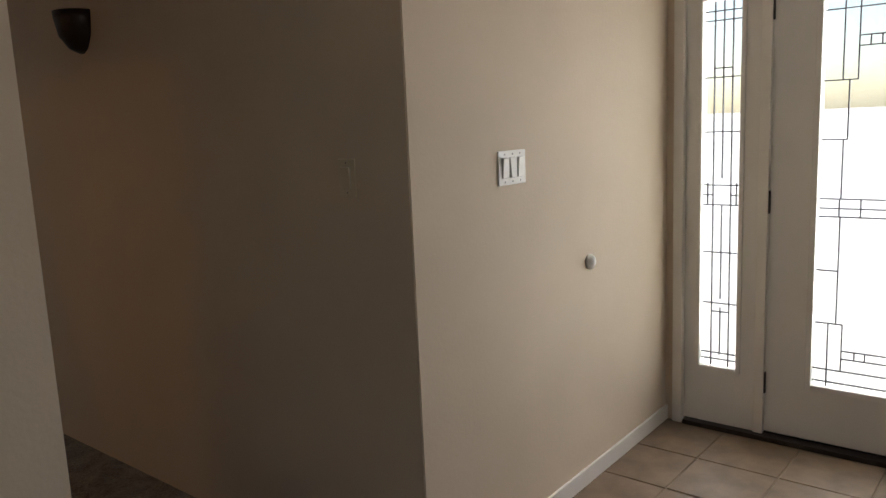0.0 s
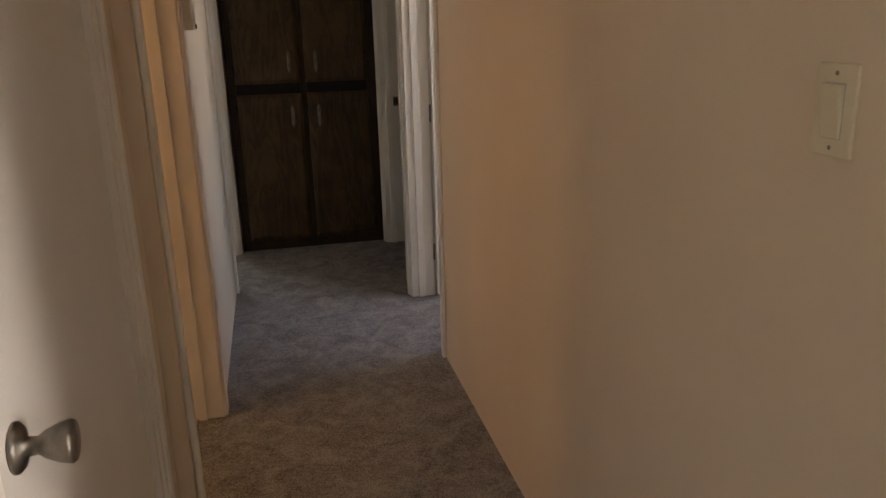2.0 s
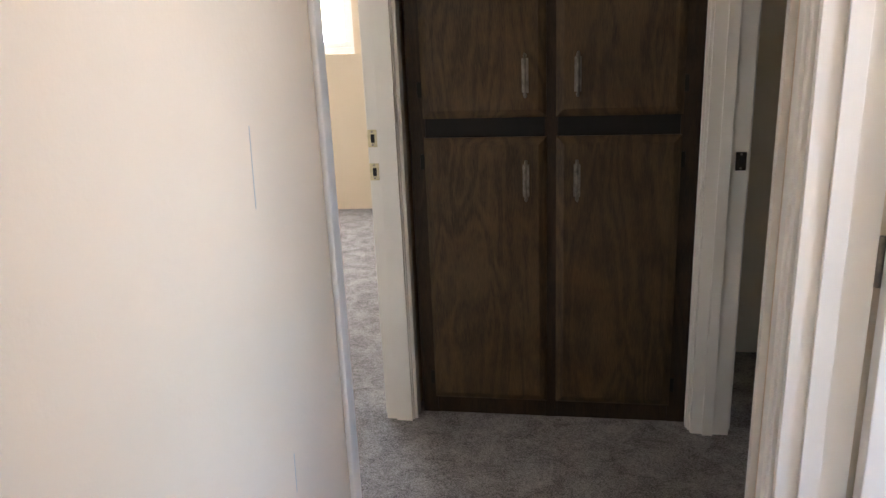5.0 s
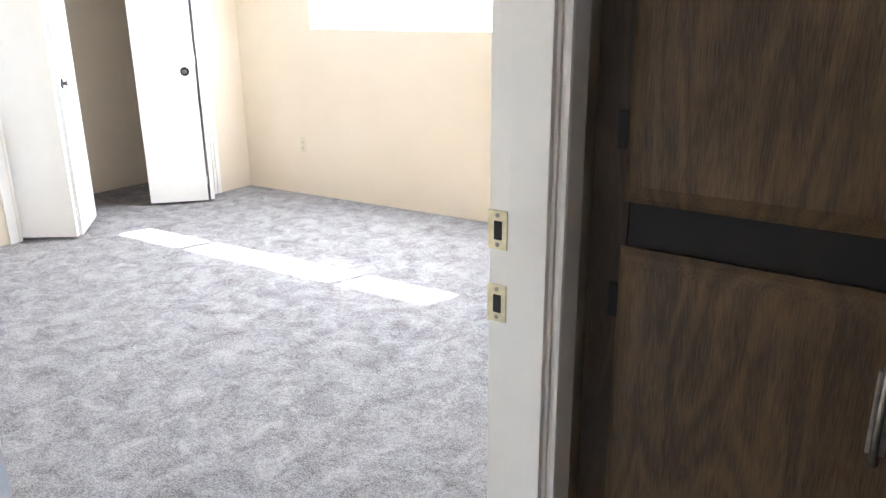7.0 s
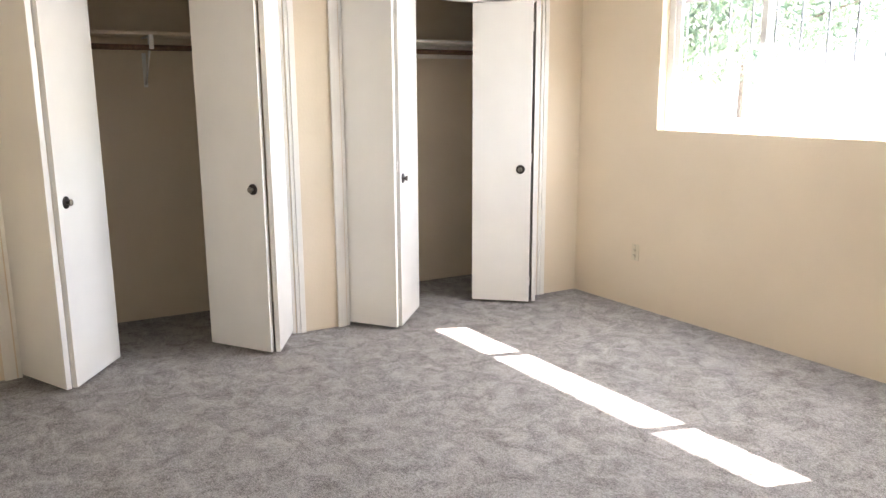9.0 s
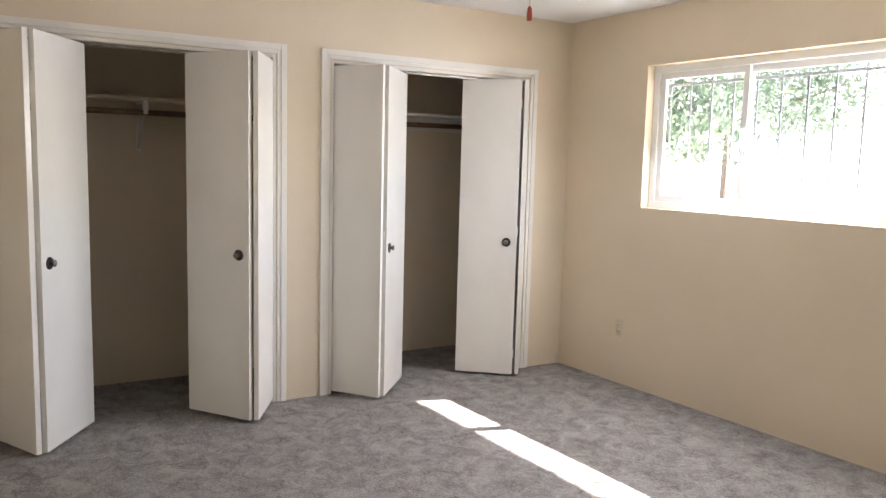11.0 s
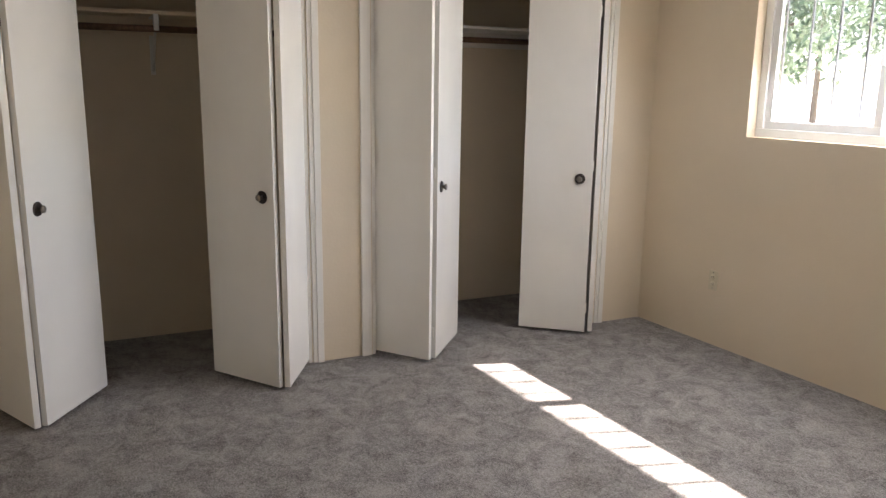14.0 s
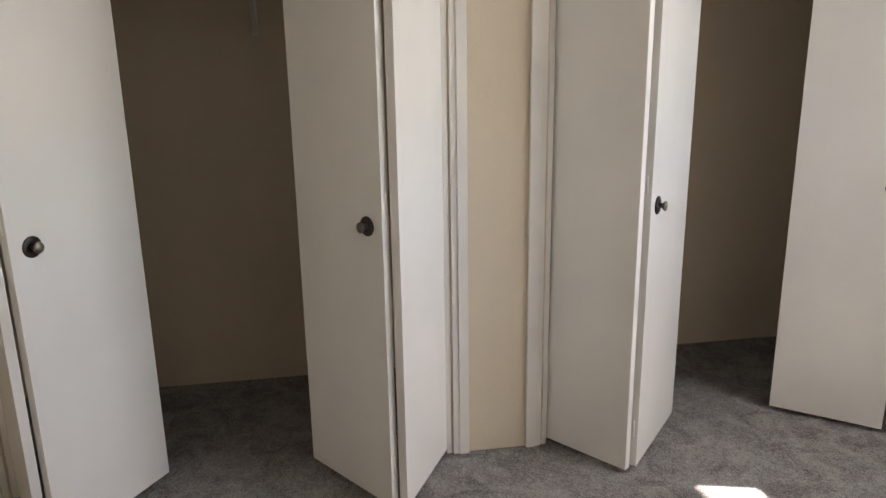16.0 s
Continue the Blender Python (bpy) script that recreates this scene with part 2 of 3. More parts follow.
# ---- plan ----
HL, HLS, HR, HRN, WT = -0.02, -0.06, 0.937, 0.968, 0.12          # hall wall faces, wall thickness
WS, WN = 0.145, 0.098                   # thickness of the hall wall's two stretches
BW, BN, BS, BE = -4.21, 2.94, -0.98, -0.14   # bedroom wall faces
CH, DH = 2.44, 2.03                      # ceiling, door heights
ENY, ENX = -4.552, 2.777                  # entry wall, front door wall
DOOR_BED = (-0.825, -0.05)
DOOR_BATH = (-3.205, -2.31)
DOOR_CLOS = (-4.325, -3.47)
DOOR_E1 = (-1.972, -1.19)
DOOR_E2 = (-0.90, -0.06)
C1, C2 = (-0.68, 0.80), (1.135, 2.585)
WIN = (-3.50, -1.04, 1.19, 2.085)


SKEW = Matrix.Translation((BW, BN, 0)) @ Matrix.Rotation(radians(3.6), 4, "Z") @ Matrix.Translation((-BW, -BN, 0))   # the window wall runs a little out of square


ESKEW = Matrix.Translation((HR, ENY, 0)) @ Matrix.Rotation(radians(1.1), 4, "Z") @ Matrix.Translation((-HR, -ENY, 0))   # so does the entry wall


def wall_y(x0, x1, y0, y1, openings=(), top=CH):
    """Wall along y with openings (y0, y1, z0, z1)."""
    bm = bmesh.new()
    at = y0
    for a, b, z0, z1 in sorted(openings):
        if a > at:
            box(bm, x0, x1, at, a, 0, top)
        if z0 > 0:
            box(bm, x0, x1, a, b, 0, z0)
        if z1 < top:
            box(bm, x0, x1, a, b, z1, top)
        at = b
    if y1 > at:
        box(bm, x0, x1, at, y1, 0, top)
    return bm


def wall_x(y0, y1, x0, x1, openings=(), top=CH):
    bm = wall_y(y0, y1, x0, x1, openings, top)
    for v in bm.verts:
        v.co.x, v.co.y = v.co.y, v.co.x
    return bm


setting("wall_hall_west", wall_y(HL - WS, HL, -3.27, -1.6, [(*DOOR_BATH, 0, DH)]), HALLWALL, "cream painted hall wall with the bathroom opening", "wall")
setting("wall_hall_west_front", wall_y(HLS - 0.11, HLS, -4.53, -3.27, [(*DOOR_CLOS, 0, DH)]), HALLWALL, "cream painted hall wall with the closet opening", "wall")
setting("wall_hall_west_end", wall_y(HL - WN, HL, -1.6, 0.0, [(*DOOR_BED, 0, DH)]), HALLWALL, "cream painted hall wall beside the bedroom opening", "wall")
setting("wall_hall_east", wall_y(HR, HR + WT, ENY + 0.003, DOOR_E1[1], [(*DOOR_E1, 0, DH)]), HALLWALL, "beige painted hall wall with a door opening", "wall")
setting("wall_hall_east_end", wall_y(HRN, HRN + WT, DOOR_E1[1], 0.02, [(*DOOR_E2, 0, DH)]), HALLWALL, "beige painted hall wall beside the cupboard", "wall")
setting("wall_bedroom_east", wall_y(HL - WN, HL, 0.0, 3.6), WALL, "beige painted bedroom wall behind the hall cupboard", "wall")
setting("wall_hall_end", wall_x(0.62, 0.72, HL, HR + WT), HALLWALL, "plain wall behind the hall cupboard", "wall")
setting("wall_entry", wall_x(ENY, ENY + WT, HR + 0.004, ENX + 0.15), HALLWALL, "beige painted entry wall lit by the front door", "wall").matrix_basis = ESKEW
setting("wall_front", wall_y(ENX, ENX + 0.15, -9.1, ENY + 0.15, [(-5.93, -4.56, 0, 2.06)]), HALLWALL, "beige front wall around the entry door", "wall")
setting("wall_living_north", wall_x(-4.53, -4.43, -8.0, HLS - 0.11), HALLWALL, "unseen living room wall added to close the room beside the hall", "wall")
# unseen wall, added far back to close the room with little bounce light
setting("wall_living_west", wall_y(-8.1, -8.0, -9.1, -4.43), WALL, "unseen living room wall added to close the room", "wall")
# unseen south wall; its window opening is added to let sky light in
setting("wall_living_south", wall_x(-9.2, -9.1, -8.1, ENX + 0.15, [(-2.2, -0.6, 0.9, 2.1)]), WALL, "unseen living room wall with an added window opening", "wall")
setting("wall_bath_south", wall_x(-3.37, -3.27, -2.4, HL - WS), HALLWALL, "bathroom wall in warm light", "wall")
setting("wall_bath_north", wall_x(-2.27, -2.15, -2.4, HL - WS), HALLWALL, "cream bathroom wall in warm lamp light", "wall")
setting("wall_bath_west", wall_y(-2.5, -2.4, -3.37, -2.15), HALLWALL, "bathroom wall in warm light", "wall")
setting("wall_closet_hall_west", wall_y(-0.86, -0.76, -4.30, -3.37), HALLWALL, "back wall of the hall closet", "wall")
setting("wall_bedroom_south", wall_x(BS - 0.1, BS, BW - 0.9, HL - WS), WALL, "beige painted bedroom wall", "wall")
setting("wall_bedroom_north", wall_x(BN, BN + 0.16, BW - 0.9, HL - WN, [WIN]), WALL, "beige painted bedroom wall with a wide window opening", "wall").matrix_basis = SKEW
setting("wall_bedroom_west", wall_y(BW - WT, BW, BS, BN, [(*C1, 0, DH), (*C2, 0, DH)]), WALL, "beige painted bedroom wall with two closet openings", "wall")
setting("wall_closet_back", wall_y(BW - 0.9, BW - 0.78, BS, BN), WALL, "plain beige back wall of the closets", "wall")
setting("wall_closet_partition", wall_x(0.90, 1.02, BW - 0.78, BW - WT), WALL, "plain partition between the two closets", "wall")
setting("wall_east_room_east", wall_y(ENX - 0.05, ENX + 0.07, ENY + WT, 0.72, [(-2.6, -1.15, 0.9, 2.1)]), WALL, "east room wall with a window opening", "wall")
setting("wall_east_room_partition", wall_x(-1.10, -1.0, HRN + WT, ENX - 0.05), WALL, "partition between the two east rooms", "wall")
setting("wall_east_room_north", wall_x(0.62, 0.72, HRN + WT, ENX + 0.07), WALL, "plain east room wall", "wall")

# floors and ceiling
bm = bmesh.new()
box(bm, -5.2, HR + WT, -4.48, 3.35, -0.12, 0.0)
box(bm, -8.1, HR + WT, -9.1, -4.48, -0.12, 0.0)
box(bm, HR + WT, ENX + 0.05, ENY + WT, 0.72, -0.12, 0.0)
setting("floor", bm, CARPET, "worn grey cut-pile carpet with darker mottled patches", "carpet")
setting("floor_entry", boxes((HR + WT, ENX + 0.15, -9.1, ENY + WT, -0.12, -0.004)), GROUT, "grouted bed of the entry tile floor", "tile floor")
setting("ceiling", boxes((-5.3, ENX + 0.2, -4.43, 3.4, CH, CH + 0.15), (-8.1, ENX + 0.2, -9.2, -4.43, CH, CH + 0.15)), CEIL, "white textured ceiling", "ceiling")
setting("roof_eaves", boxes((-6.5, 5.5, 3.1, 3.97, 2.40, 2.56)), STUCCO, "overhanging roof eaves outside the bedroom window", "eaves").matrix_basis = SKEW


# ---- trim ----
def casing_y(face, way, a, b, top, w=0.062, t=0.016, wa=None, flat=False):
    """Door casing on a wall along y; way is the side it stands proud to. It steps up towards its outer edge."""
    rows = []
    wa = wa or w
    for t0, w0, w1 in ((t, -0.012, w),) if flat else ((t * 0.6, 0.006, w * 0.45), (t, w * 0.45, w)):
        x0, x1 = sorted((face, face + way * t0))
        rows += [(x0, x1, a - w1 * wa / w, a - w0, 0, top + w1), (x0, x1, b + w0, b + w1, 0, top + w1), (x0, x1, a - w0, b + w0, top + w0, top + w1)]
    return boxes(*rows, bevel=0.006 if flat else 0.002)


def jamb_y(x0, x1, a, b, top, stop_x, stop_w=0.035):
    """Lining of a door opening along y with a door stop."""
    t = 0.018
    rows = [(x0, x1, a, a + t, 0, top), (x0, x1, b - t, b, 0, top), (x0, x1, a + t, b - t, top - t, top)]
    rows += [(stop_x, stop_x + stop_w, a + t, a + t + 0.011, 0, top - t), (stop_x, stop_x + stop_w, b - t - 0.011, b - t, 0, top - t), (stop_x, stop_x + stop_w, a + t + 0.011, b - t - 0.011, top - t - 0.011, top - t)]
    return boxes(*rows, bevel=0.0015)


E_ = 0.003
for nm, (a, b), x0, x1, stop, way, w in (
        ("bath", DOOR_BATH, HL - WS, HL, HL - 0.095, 1, 0.062), ("bedroom", DOOR_BED, HL - WN, HL, HL - 0.062, 1, 0.045),
        ("hall_closet", DOOR_CLOS, HLS - 0.11, HLS, HLS - 0.10, 1, 0.055), ("east_front", DOOR_E1, HR, HR + WT, HR + 0.035, -1, 0.062),
        ("east_back", DOOR_E2, HRN, HRN + WT, HRN + 0.035, -1, 0.045)):
    setting("jamb_" + nm, jamb_y(x0 - E_, x1 + E_, a, b, DH, stop, 0.06 if nm == "bedroom" else 0.035), TRIM, "white painted door jamb with a stop strip", "door jamb")
    hall, room = (x1, x0) if way > 0 else (x0, x1)
    setting("trim_" + nm + "_hall", casing_y(hall, way, a, b, DH, w, wa=0.032 if nm == "bath" else None, flat=nm in ("bedroom", "bath")), TRIM, "white painted moulded door casing", "door casing")
    setting("trim_" + nm + "_room", casing_y(room, -way, a, b, DH, 0.045), TRIM, "white painted moulded door casing", "door casing")
for nm, (a, b) in (("closet_south", C1), ("closet_north", C2)):
    setting("trim_" + nm, casing_y(BW, 1, a, b, DH), TRIM, "white painted moulded closet casing", "door casing")
    setting("jamb_" + nm, boxes((BW - WT - E_, BW + E_, a, a + 0.018, 0, DH), (BW - WT - E_, BW + E_, b - 0.018, b, 0, DH), (BW - WT - E_, BW + E_, a + 0.018, b - 0.018, DH - 0.018, DH), bevel=0.0015), TRIM, "white painted closet jamb", "door jamb")
setting("baseboard", boxes((HR + 0.005, ENX - 0.001, ENY - 0.012, ENY, 0, 0.072), bevel=0.003), TRIM, "low white painted entry baseboard", "baseboard").matrix_basis = ESKEW
setting("baseboard_bath", boxes((-2.4, HL - WS - 0.02, -2.285, -2.27, 0.0, 0.09), bevel=0.003), HALLWALL, "painted bathroom baseboard", "baseboard")

# strike plates
def strike(name, place, mat=None):
    ob = thing(name, "brass strike plate screwed to the white door jamb", "strike plate", place)
    part("plate", boxes((-0.016, 0.016, -0.0015, 0.0015, -0.029, 0.029), bevel=0.0007), mat or BRASSP, ob)
    part("hole", boxes((-0.005, 0.008, -0.0025, 0.0, -0.014, 0.014)), DARK, ob, "dark latch hole")
    for z in (-0.022, 0.022):
        part("screw", moved(lathe([(0.0035, 0), (0.003, 0.001)], 10), pose(0, -0.0014, z, 90, 0, 0)), NICKEL, ob)
    return ob


for z in (0.935, 1.048):
    strike("strike_plate", pose(HL - WN + 0.012, DOOR_BED[1] - 0.0195, z))
for x, y, z in ((HL - 0.128, DOOR_BATH[1] - 0.0195, 0.967), (HRN + 0.10, DOOR_E2[1] - 0.0195, 0.96)):
    strike("strike_plate", pose(x, y, z), BRONZE)["label"] = "darkened strike plate on a white door jamb"



# ---- bifold closet doors ----
PT, PH = 0.027, 2.0


def bifold_knob(parent, place):
    k = part("knob", moved(lathe([(0.0, 0.0), (0.011, 0.0), (0.009, 0.004), (0.008, 0.016), (0.013, 0.02), (0.0165, 0.025), (0.0155, 0.029), (0.008, 0.0315), (0.0, 0.032)], 20), place), PEWTER, parent, "small turned pewter knob")
    part("rosette", moved(lathe([(0.0, 0.0), (0.030, 0.0), (0.030, 0.003), (0.027, 0.005), (0.012, 0.0035)], 24), place), BRONZE, k, "dark bronze backing disc")
    return k


def leaf(name, p, q, parent, side):
    """Door leaf between two plan points; side tells on which side of p-q its outer face lies."""
    p, q = Vector((*p, 0)), Vector((*q, 0))
    u = (q - p).normalized()
    ang = math.degrees(math.atan2(u.y, u.x))
    w = (q - p).length
    y0, y1 = (-PT, 0) if side > 0 else (0, PT)
    return part(name, boxes((0.002, w - 0.002, y0, y1, 0.018, PH), bevel=0.002), DOORW, parent, "", pose(p.x, p.y, 0, 0, 0, ang)), w, side


def bifold(pivot, end, fold, north, label):
    """Bifold pair: pivot leaf at the jamb and leading leaf to the track. north: the pair folds from the north jamb."""
    ob = thing("bifold_door", label, "closet door", None, "bifold closet doors")
    s = 1 if north else -1
    gap = 0.011 * s
    leaf("pivot_leaf", (pivot[0], pivot[1]), (fold[0], fold[1] + gap), ob, 1 if not north else -1)
    f2 = (fold[0], fold[1] - gap)
    lead, w, face = leaf("leading_leaf", f2, (end[0], end[1]), ob, -1 if not north else 1)
    rot = -90 if face > 0 else 90
    bifold_knob(lead, pose(0.07, 0, 0.925, rot, 0, 0))
    for z in (0.16, 1.0, 1.84):
        part("hinge", moved(lathe([(0.004, 0), (0.004, 0.06)], 10), pose(fold[0] - 0.012, fold[1], z - 0.03)), TRIM, ob)
    return ob


TX = BW - 0.035
bifold((TX, C1[0] + 0.028), (TX, -0.185), (-3.86, -0.440), False, "white slab bifold closet door folded half open beside the bare wall")
bifold((TX, C1[1] - 0.028), (TX, 0.305), (-3.89, 0.565), True, "white slab bifold closet door folded half open beside the middle pier")
bifold((TX - 0.02, C2[0] + 0.022), (TX - 0.07, 1.70), (-3.97, 1.39), False, "white slab bifold closet door half open at the far closet")
bifold((TX - 0.03, C2[1] - 0.03), (TX - 0.05, 2.10), (-4.035, 2.41), True, "white slab bifold closet door near the window corner")
for (a, b), lab in ((C1, "near"), (C2, "far")):
    t = thing("door_track", "thin metal bifold track under the closet head", "door track", None, "closet tracks")
    part("rail", boxes((BW - 0.07, BW - 0.035, a + 0.02, b - 0.02, DH - 0.034, DH - 0.019), bevel=0.002), NICKEL, t)

# closet shelves and rods
for (a, b), bracket_y, deep, paint, rz in (((BS, 0.90), 0.17, 0.52, WALL, 1.692), ((1.02, BN), None, 0.44, TRIM, 1.705)):
    sh = thing("closet_shelf", "white painted closet shelf board on a wall cleat", "shelf", None, "closet shelves")
    part("board", boxes((BW - 0.78, BW - deep, a, b, 1.765, 1.783), bevel=0.002), paint, sh)
    part("cleat", boxes((BW - 0.78, BW - 0.76, a, b, 1.675, 1.765), bevel=0.002), paint, sh)
    for ya, yb in ((a, a + 0.02), (b - 0.02, b)):
        part("end_cleat", boxes((BW - 0.76, BW - 0.46, ya, yb, 1.675, 1.765), bevel=0.002), paint, sh)
    rd = thing("closet_rod", "round brown wooden closet rod below the shelf", "closet rod", None, "closet rods")
    part("pole", rod((BW - 0.48, a + 0.02, rz), (BW - 0.48, b - 0.02, rz), 0.017, 16), RODW, rd)
    for y, r in ((a + 0.02, -90), (b - 0.02, 90)):
        part("socket", moved(lathe([(0.028, 0), (0.028, 0.008), (0.022, 0.012)], 16), pose(BW - 0.48, y, rz, r, 0, 0)), TRIM, rd)
    if bracket_y is not None:
        br = thing("shelf_bracket", "white metal shelf and rod bracket on the closet wall", "bracket")
        part("arm", boxes((BW - 0.775, BW - 0.46, bracket_y - 0.011, bracket_y + 0.011, 1.757, 1.764)), PLATE, br)
        part("back_plate", boxes((BW - 0.78, BW - 0.773, bracket_y - 0.012, bracket_y + 0.012, 1.47, 1.757)), PLATE, br)
        part("brace", rod((BW - 0.775, bracket_y, 1.49), (BW - 0.5, bracket_y, 1.72), 0.007, 8), PLATE, br)
        part("hook", boxes((BW - 0.505, BW - 0.455, bracket_y - 0.013, bracket_y + 0.013, 1.683, 1.76), bevel=0.004), PLATE, br)

# ---- bedroom window ----
x0, x1, z0, z1 = WIN
WY0, WY1 = BN + 0.065, BN + 0.135
win = tagged(thing("window_1", "white vinyl three-pane slider window with bright daylight behind", "window", SKEW), kind="structure")
f = 0.045
part("window_frame", boxes((x0, x1, WY0, WY1, z0, z0 + f), (x0, x1, WY0, WY1, z1 - f, z1), (x0, x0 + f, WY0, WY1, z0 + f, z1 - f), (x1 - f, x1, WY0, WY1, z0 + f, z1 - f), bevel=0.004), VINYL, win)
M1, M2 = -2.84, -1.69
s = 0.04
for i, (a, b, y) in enumerate(((x0 + f, M1 + 0.02, WY0 + 0.012), (M1 - 0.02, M2 + 0.02, WY0 + 0.037), (M2 - 0.02, x1 - f, WY0 + 0.012))):
    a_, b_ = a, b
    sash = part("sash", boxes((a_, b_, y, y + 0.024, z0 + f, z0 + f + s), (a_, b_, y, y + 0.024, z1 - f - s, z1 - f), (a_, a_ + s, y, y + 0.024, z0 + f + s, z1 - f - s), (b_ - s, b_, y, y + 0.024, z0 + f + s, z1 - f - s), bevel=0.003), VINYL, win)
    pane = part("pane", boxes((a_ + s, b_ - s, y + 0.009, y + 0.014, z0 + f + s, z1 - f - s)), GLASS, sash)
    pane.visible_shadow = False
for x in (M1 + 0.0, M2 - 0.0):
    part("latch", boxes((x - 0.012, x + 0.012, WY0 - 0.012, WY0 + 0.011, 1.55, 1.62), bevel=0.003), VINYL, win)
grille = thing("window_grille", "dark grey iron security bars outside the bedroom window", "security bars", SKEW)
GY = BN + 0.27
for z in (1.20, 1.985):
    part("rail", boxes((x0 - 0.1, x1 + 0.1, GY - 0.006, GY + 0.006, z - 0.008, z + 0.008)), IRON, grille)
n = 17
for i in range(n):
    x = x0 - 0.04 + i * (x1 - x0 + 0.08) / (n - 1)
    part("bar", boxes((x - 0.005, x + 0.005, GY + 0.006, GY + 0.016, 1.17, 2.06)), IRON, grille)
for x in (x0 - 0.08, x1 + 0.08):
    for z in (1.20, 1.985):
        part("standoff", boxes((x - 0.01, x + 0.01, BN + 0.16, GY - 0.006, z - 0.01, z + 0.01)), IRON, grille)

# ---- outlet, switches ----
def cover(name, label, place, gangs=1, kind="rocker", mat=PLATE, cat="light switch", w=None):
    """Wall plate that lies in its own xz plane and faces -y."""
    ob = thing(name, label, cat, place)
    w = w or 0.07 + 0.046 * (gangs - 1)
    part("plate", boxes((-w / 2, w / 2, -0.006, 0.0, -0.057, 0.057), bevel=0.003), mat, ob)
    for i in range(gangs):
        cx = (i - (gangs - 1) / 2) * 0.046
        if kind == "outlet":
            for dz in (0.02, -0.02):
                o = part("socket", moved(lathe([(0.0165, 0), (0.016, 0.003)], 18), pose(cx, -0.005, dz, 90, 0, 0)), mat, ob)
                for dx in (-0.006, 0.006):
                    part("slot", boxes((cx + dx - 0.001, cx + dx + 0.001, -0.0088, -0.0078, dz - 0.004, dz + 0.005)), DARK, o)
        else:
            part("surround", boxes((cx - 0.0175, cx + 0.0175, -0.0068, -0.005, -0.034, 0.034)), GREYP, ob)
            part("rocker", moved(boxes((-0.0165, 0.0165, -0.006, 0.002, -0.033, 0.033), bevel=0.002), pose(cx, -0.006, 0, 5 if i != 1 else -5, 0, 0)), mat, ob)
        for z in (-0.045, 0.045):
            part("screw", moved(lathe([(0.0032, 0), (0.0026, 0.0012)], 10), pose(cx, -0.0058, z, 90, 0, 0)), NICKEL, ob)
    return ob


cover("wall_outlet", "almond duplex outlet low on the beige bedroom wall", SKEW @ pose(-3.63, BN, 0.375), 1, "outlet", ALMOND, "outlet", 0.062)
cover("light_switch", "white three-gang rocker switch on the beige entry wall", ESKEW @ pose(1.455, ENY, 1.327), 3)
cover("light_switch", "almond rocker switch on the dim hall wall", pose(HR, -4.305, 1.332, 0, 0, -90), 1, "rocker", ALMOND)
cover("light_switch", "almond two-gang switch in warm bathroom light", pose(-0.465, -2.27, 1.285), 2, "rocker", ALMOND)

stop = thing("door_stop", "round white domed door stop on the entry wall", "door stop", ESKEW @ pose(1.992, ENY, 0.918, 90, 0, 0))
part("dome", lathe([(0.03, 0), (0.031, 0.006), (0.026, 0.018), (0.015, 0.025), (0.0, 0.027)], 24), PLATE, stop)

# thermostat boxes on the hall wall
th = thing("thermostat", "beige two-part thermostat box on the hall wall", "thermostat", pose(HL, -2.15, 1.50, 0, 0, 90))
part("lower_case", boxes((-0.06, 0.06, -0.042, 0, -0.055, 0.05), bevel=0.004), ALMOND, th)
part("dial", boxes((0.04, 0.056, -0.046, -0.041, -0.05, -0.034), bevel=0.001), DARK, th)
part("upper_case", boxes((-0.06, 0.06, -0.042, 0, 0.09, 0.23), bevel=0.004), ALMOND, th)
part("bridge", boxes((-0.04, 0.04, -0.02, 0, 0.05, 0.09)), ALMOND, th)

# two thin scratches in the hall wall paint
for y, z, l in ((-1.25, 1.18, 0.075), (-1.21, 0.52, 0.045)):
    sc_ = thing("wall_scratch", "thin pale scratch in the hall wall paint", "scratch", pose(HL, y, z, -4, 0, 0))
    part("mark", boxes((0.0004, 0.0012, -0.0012, 0.0012, -l, l)), GREYP, sc_)

# wall sconce on the hall wall
sc = thing("wall_sconce", "dark half-bowl wall sconce high on the hall wall, unlit", "wall lamp", pose(HR, -2.76, 1.83))
bm = lathe([(0.012, 0), (0.05, 0.02), (0.085, 0.07), (0.098, 0.14), (0.1, 0.17), (0.094, 0.17), (0.08, 0.075), (0.04, 0.03), (0.01, 0.015)], 28)
bmesh.ops.bisect_plane(bm, geom=bm.verts[:] + bm.edges[:] + bm.faces[:], plane_co=(0, 0, 0), plane_no=(1, 0, 0), clear_outer=True)
part("bowl", bm, BRONZE, sc)
part("back_plate", boxes((-0.008, 0, -0.05, 0.05, 0.03, 0.17), bevel=0.003), BRONZE, sc)


# ---- hinged doors ----
def tulip_knob(parent, place, mat=NICKEL):
    ob = part("door_knob", moved(lathe([(0.0, 0), (0.031, 0), (0.031, 0.004), (0.026, 0.009), (0.012, 0.013), (0.011, 0.026), (0.017, 0.034), (0.024, 0.05), (0.0265, 0.062), (0.0245, 0.066), (0.0, 0.0675)], 28), place), mat, parent, "tulip shaped metal knob")
    return ob


def round_knob(parent, place, mat=BRASS):
    return part("door_knob", moved(lathe([(0.0, 0), (0.031, 0), (0.031, 0.004), (0.024, 0.009), (0.011, 0.012), (0.011, 0.026), (0.02, 0.034), (0.0265, 0.046), (0.0265, 0.056), (0.02, 0.065), (0.0, 0.068)], 28), place), mat, parent, "round brass knob")


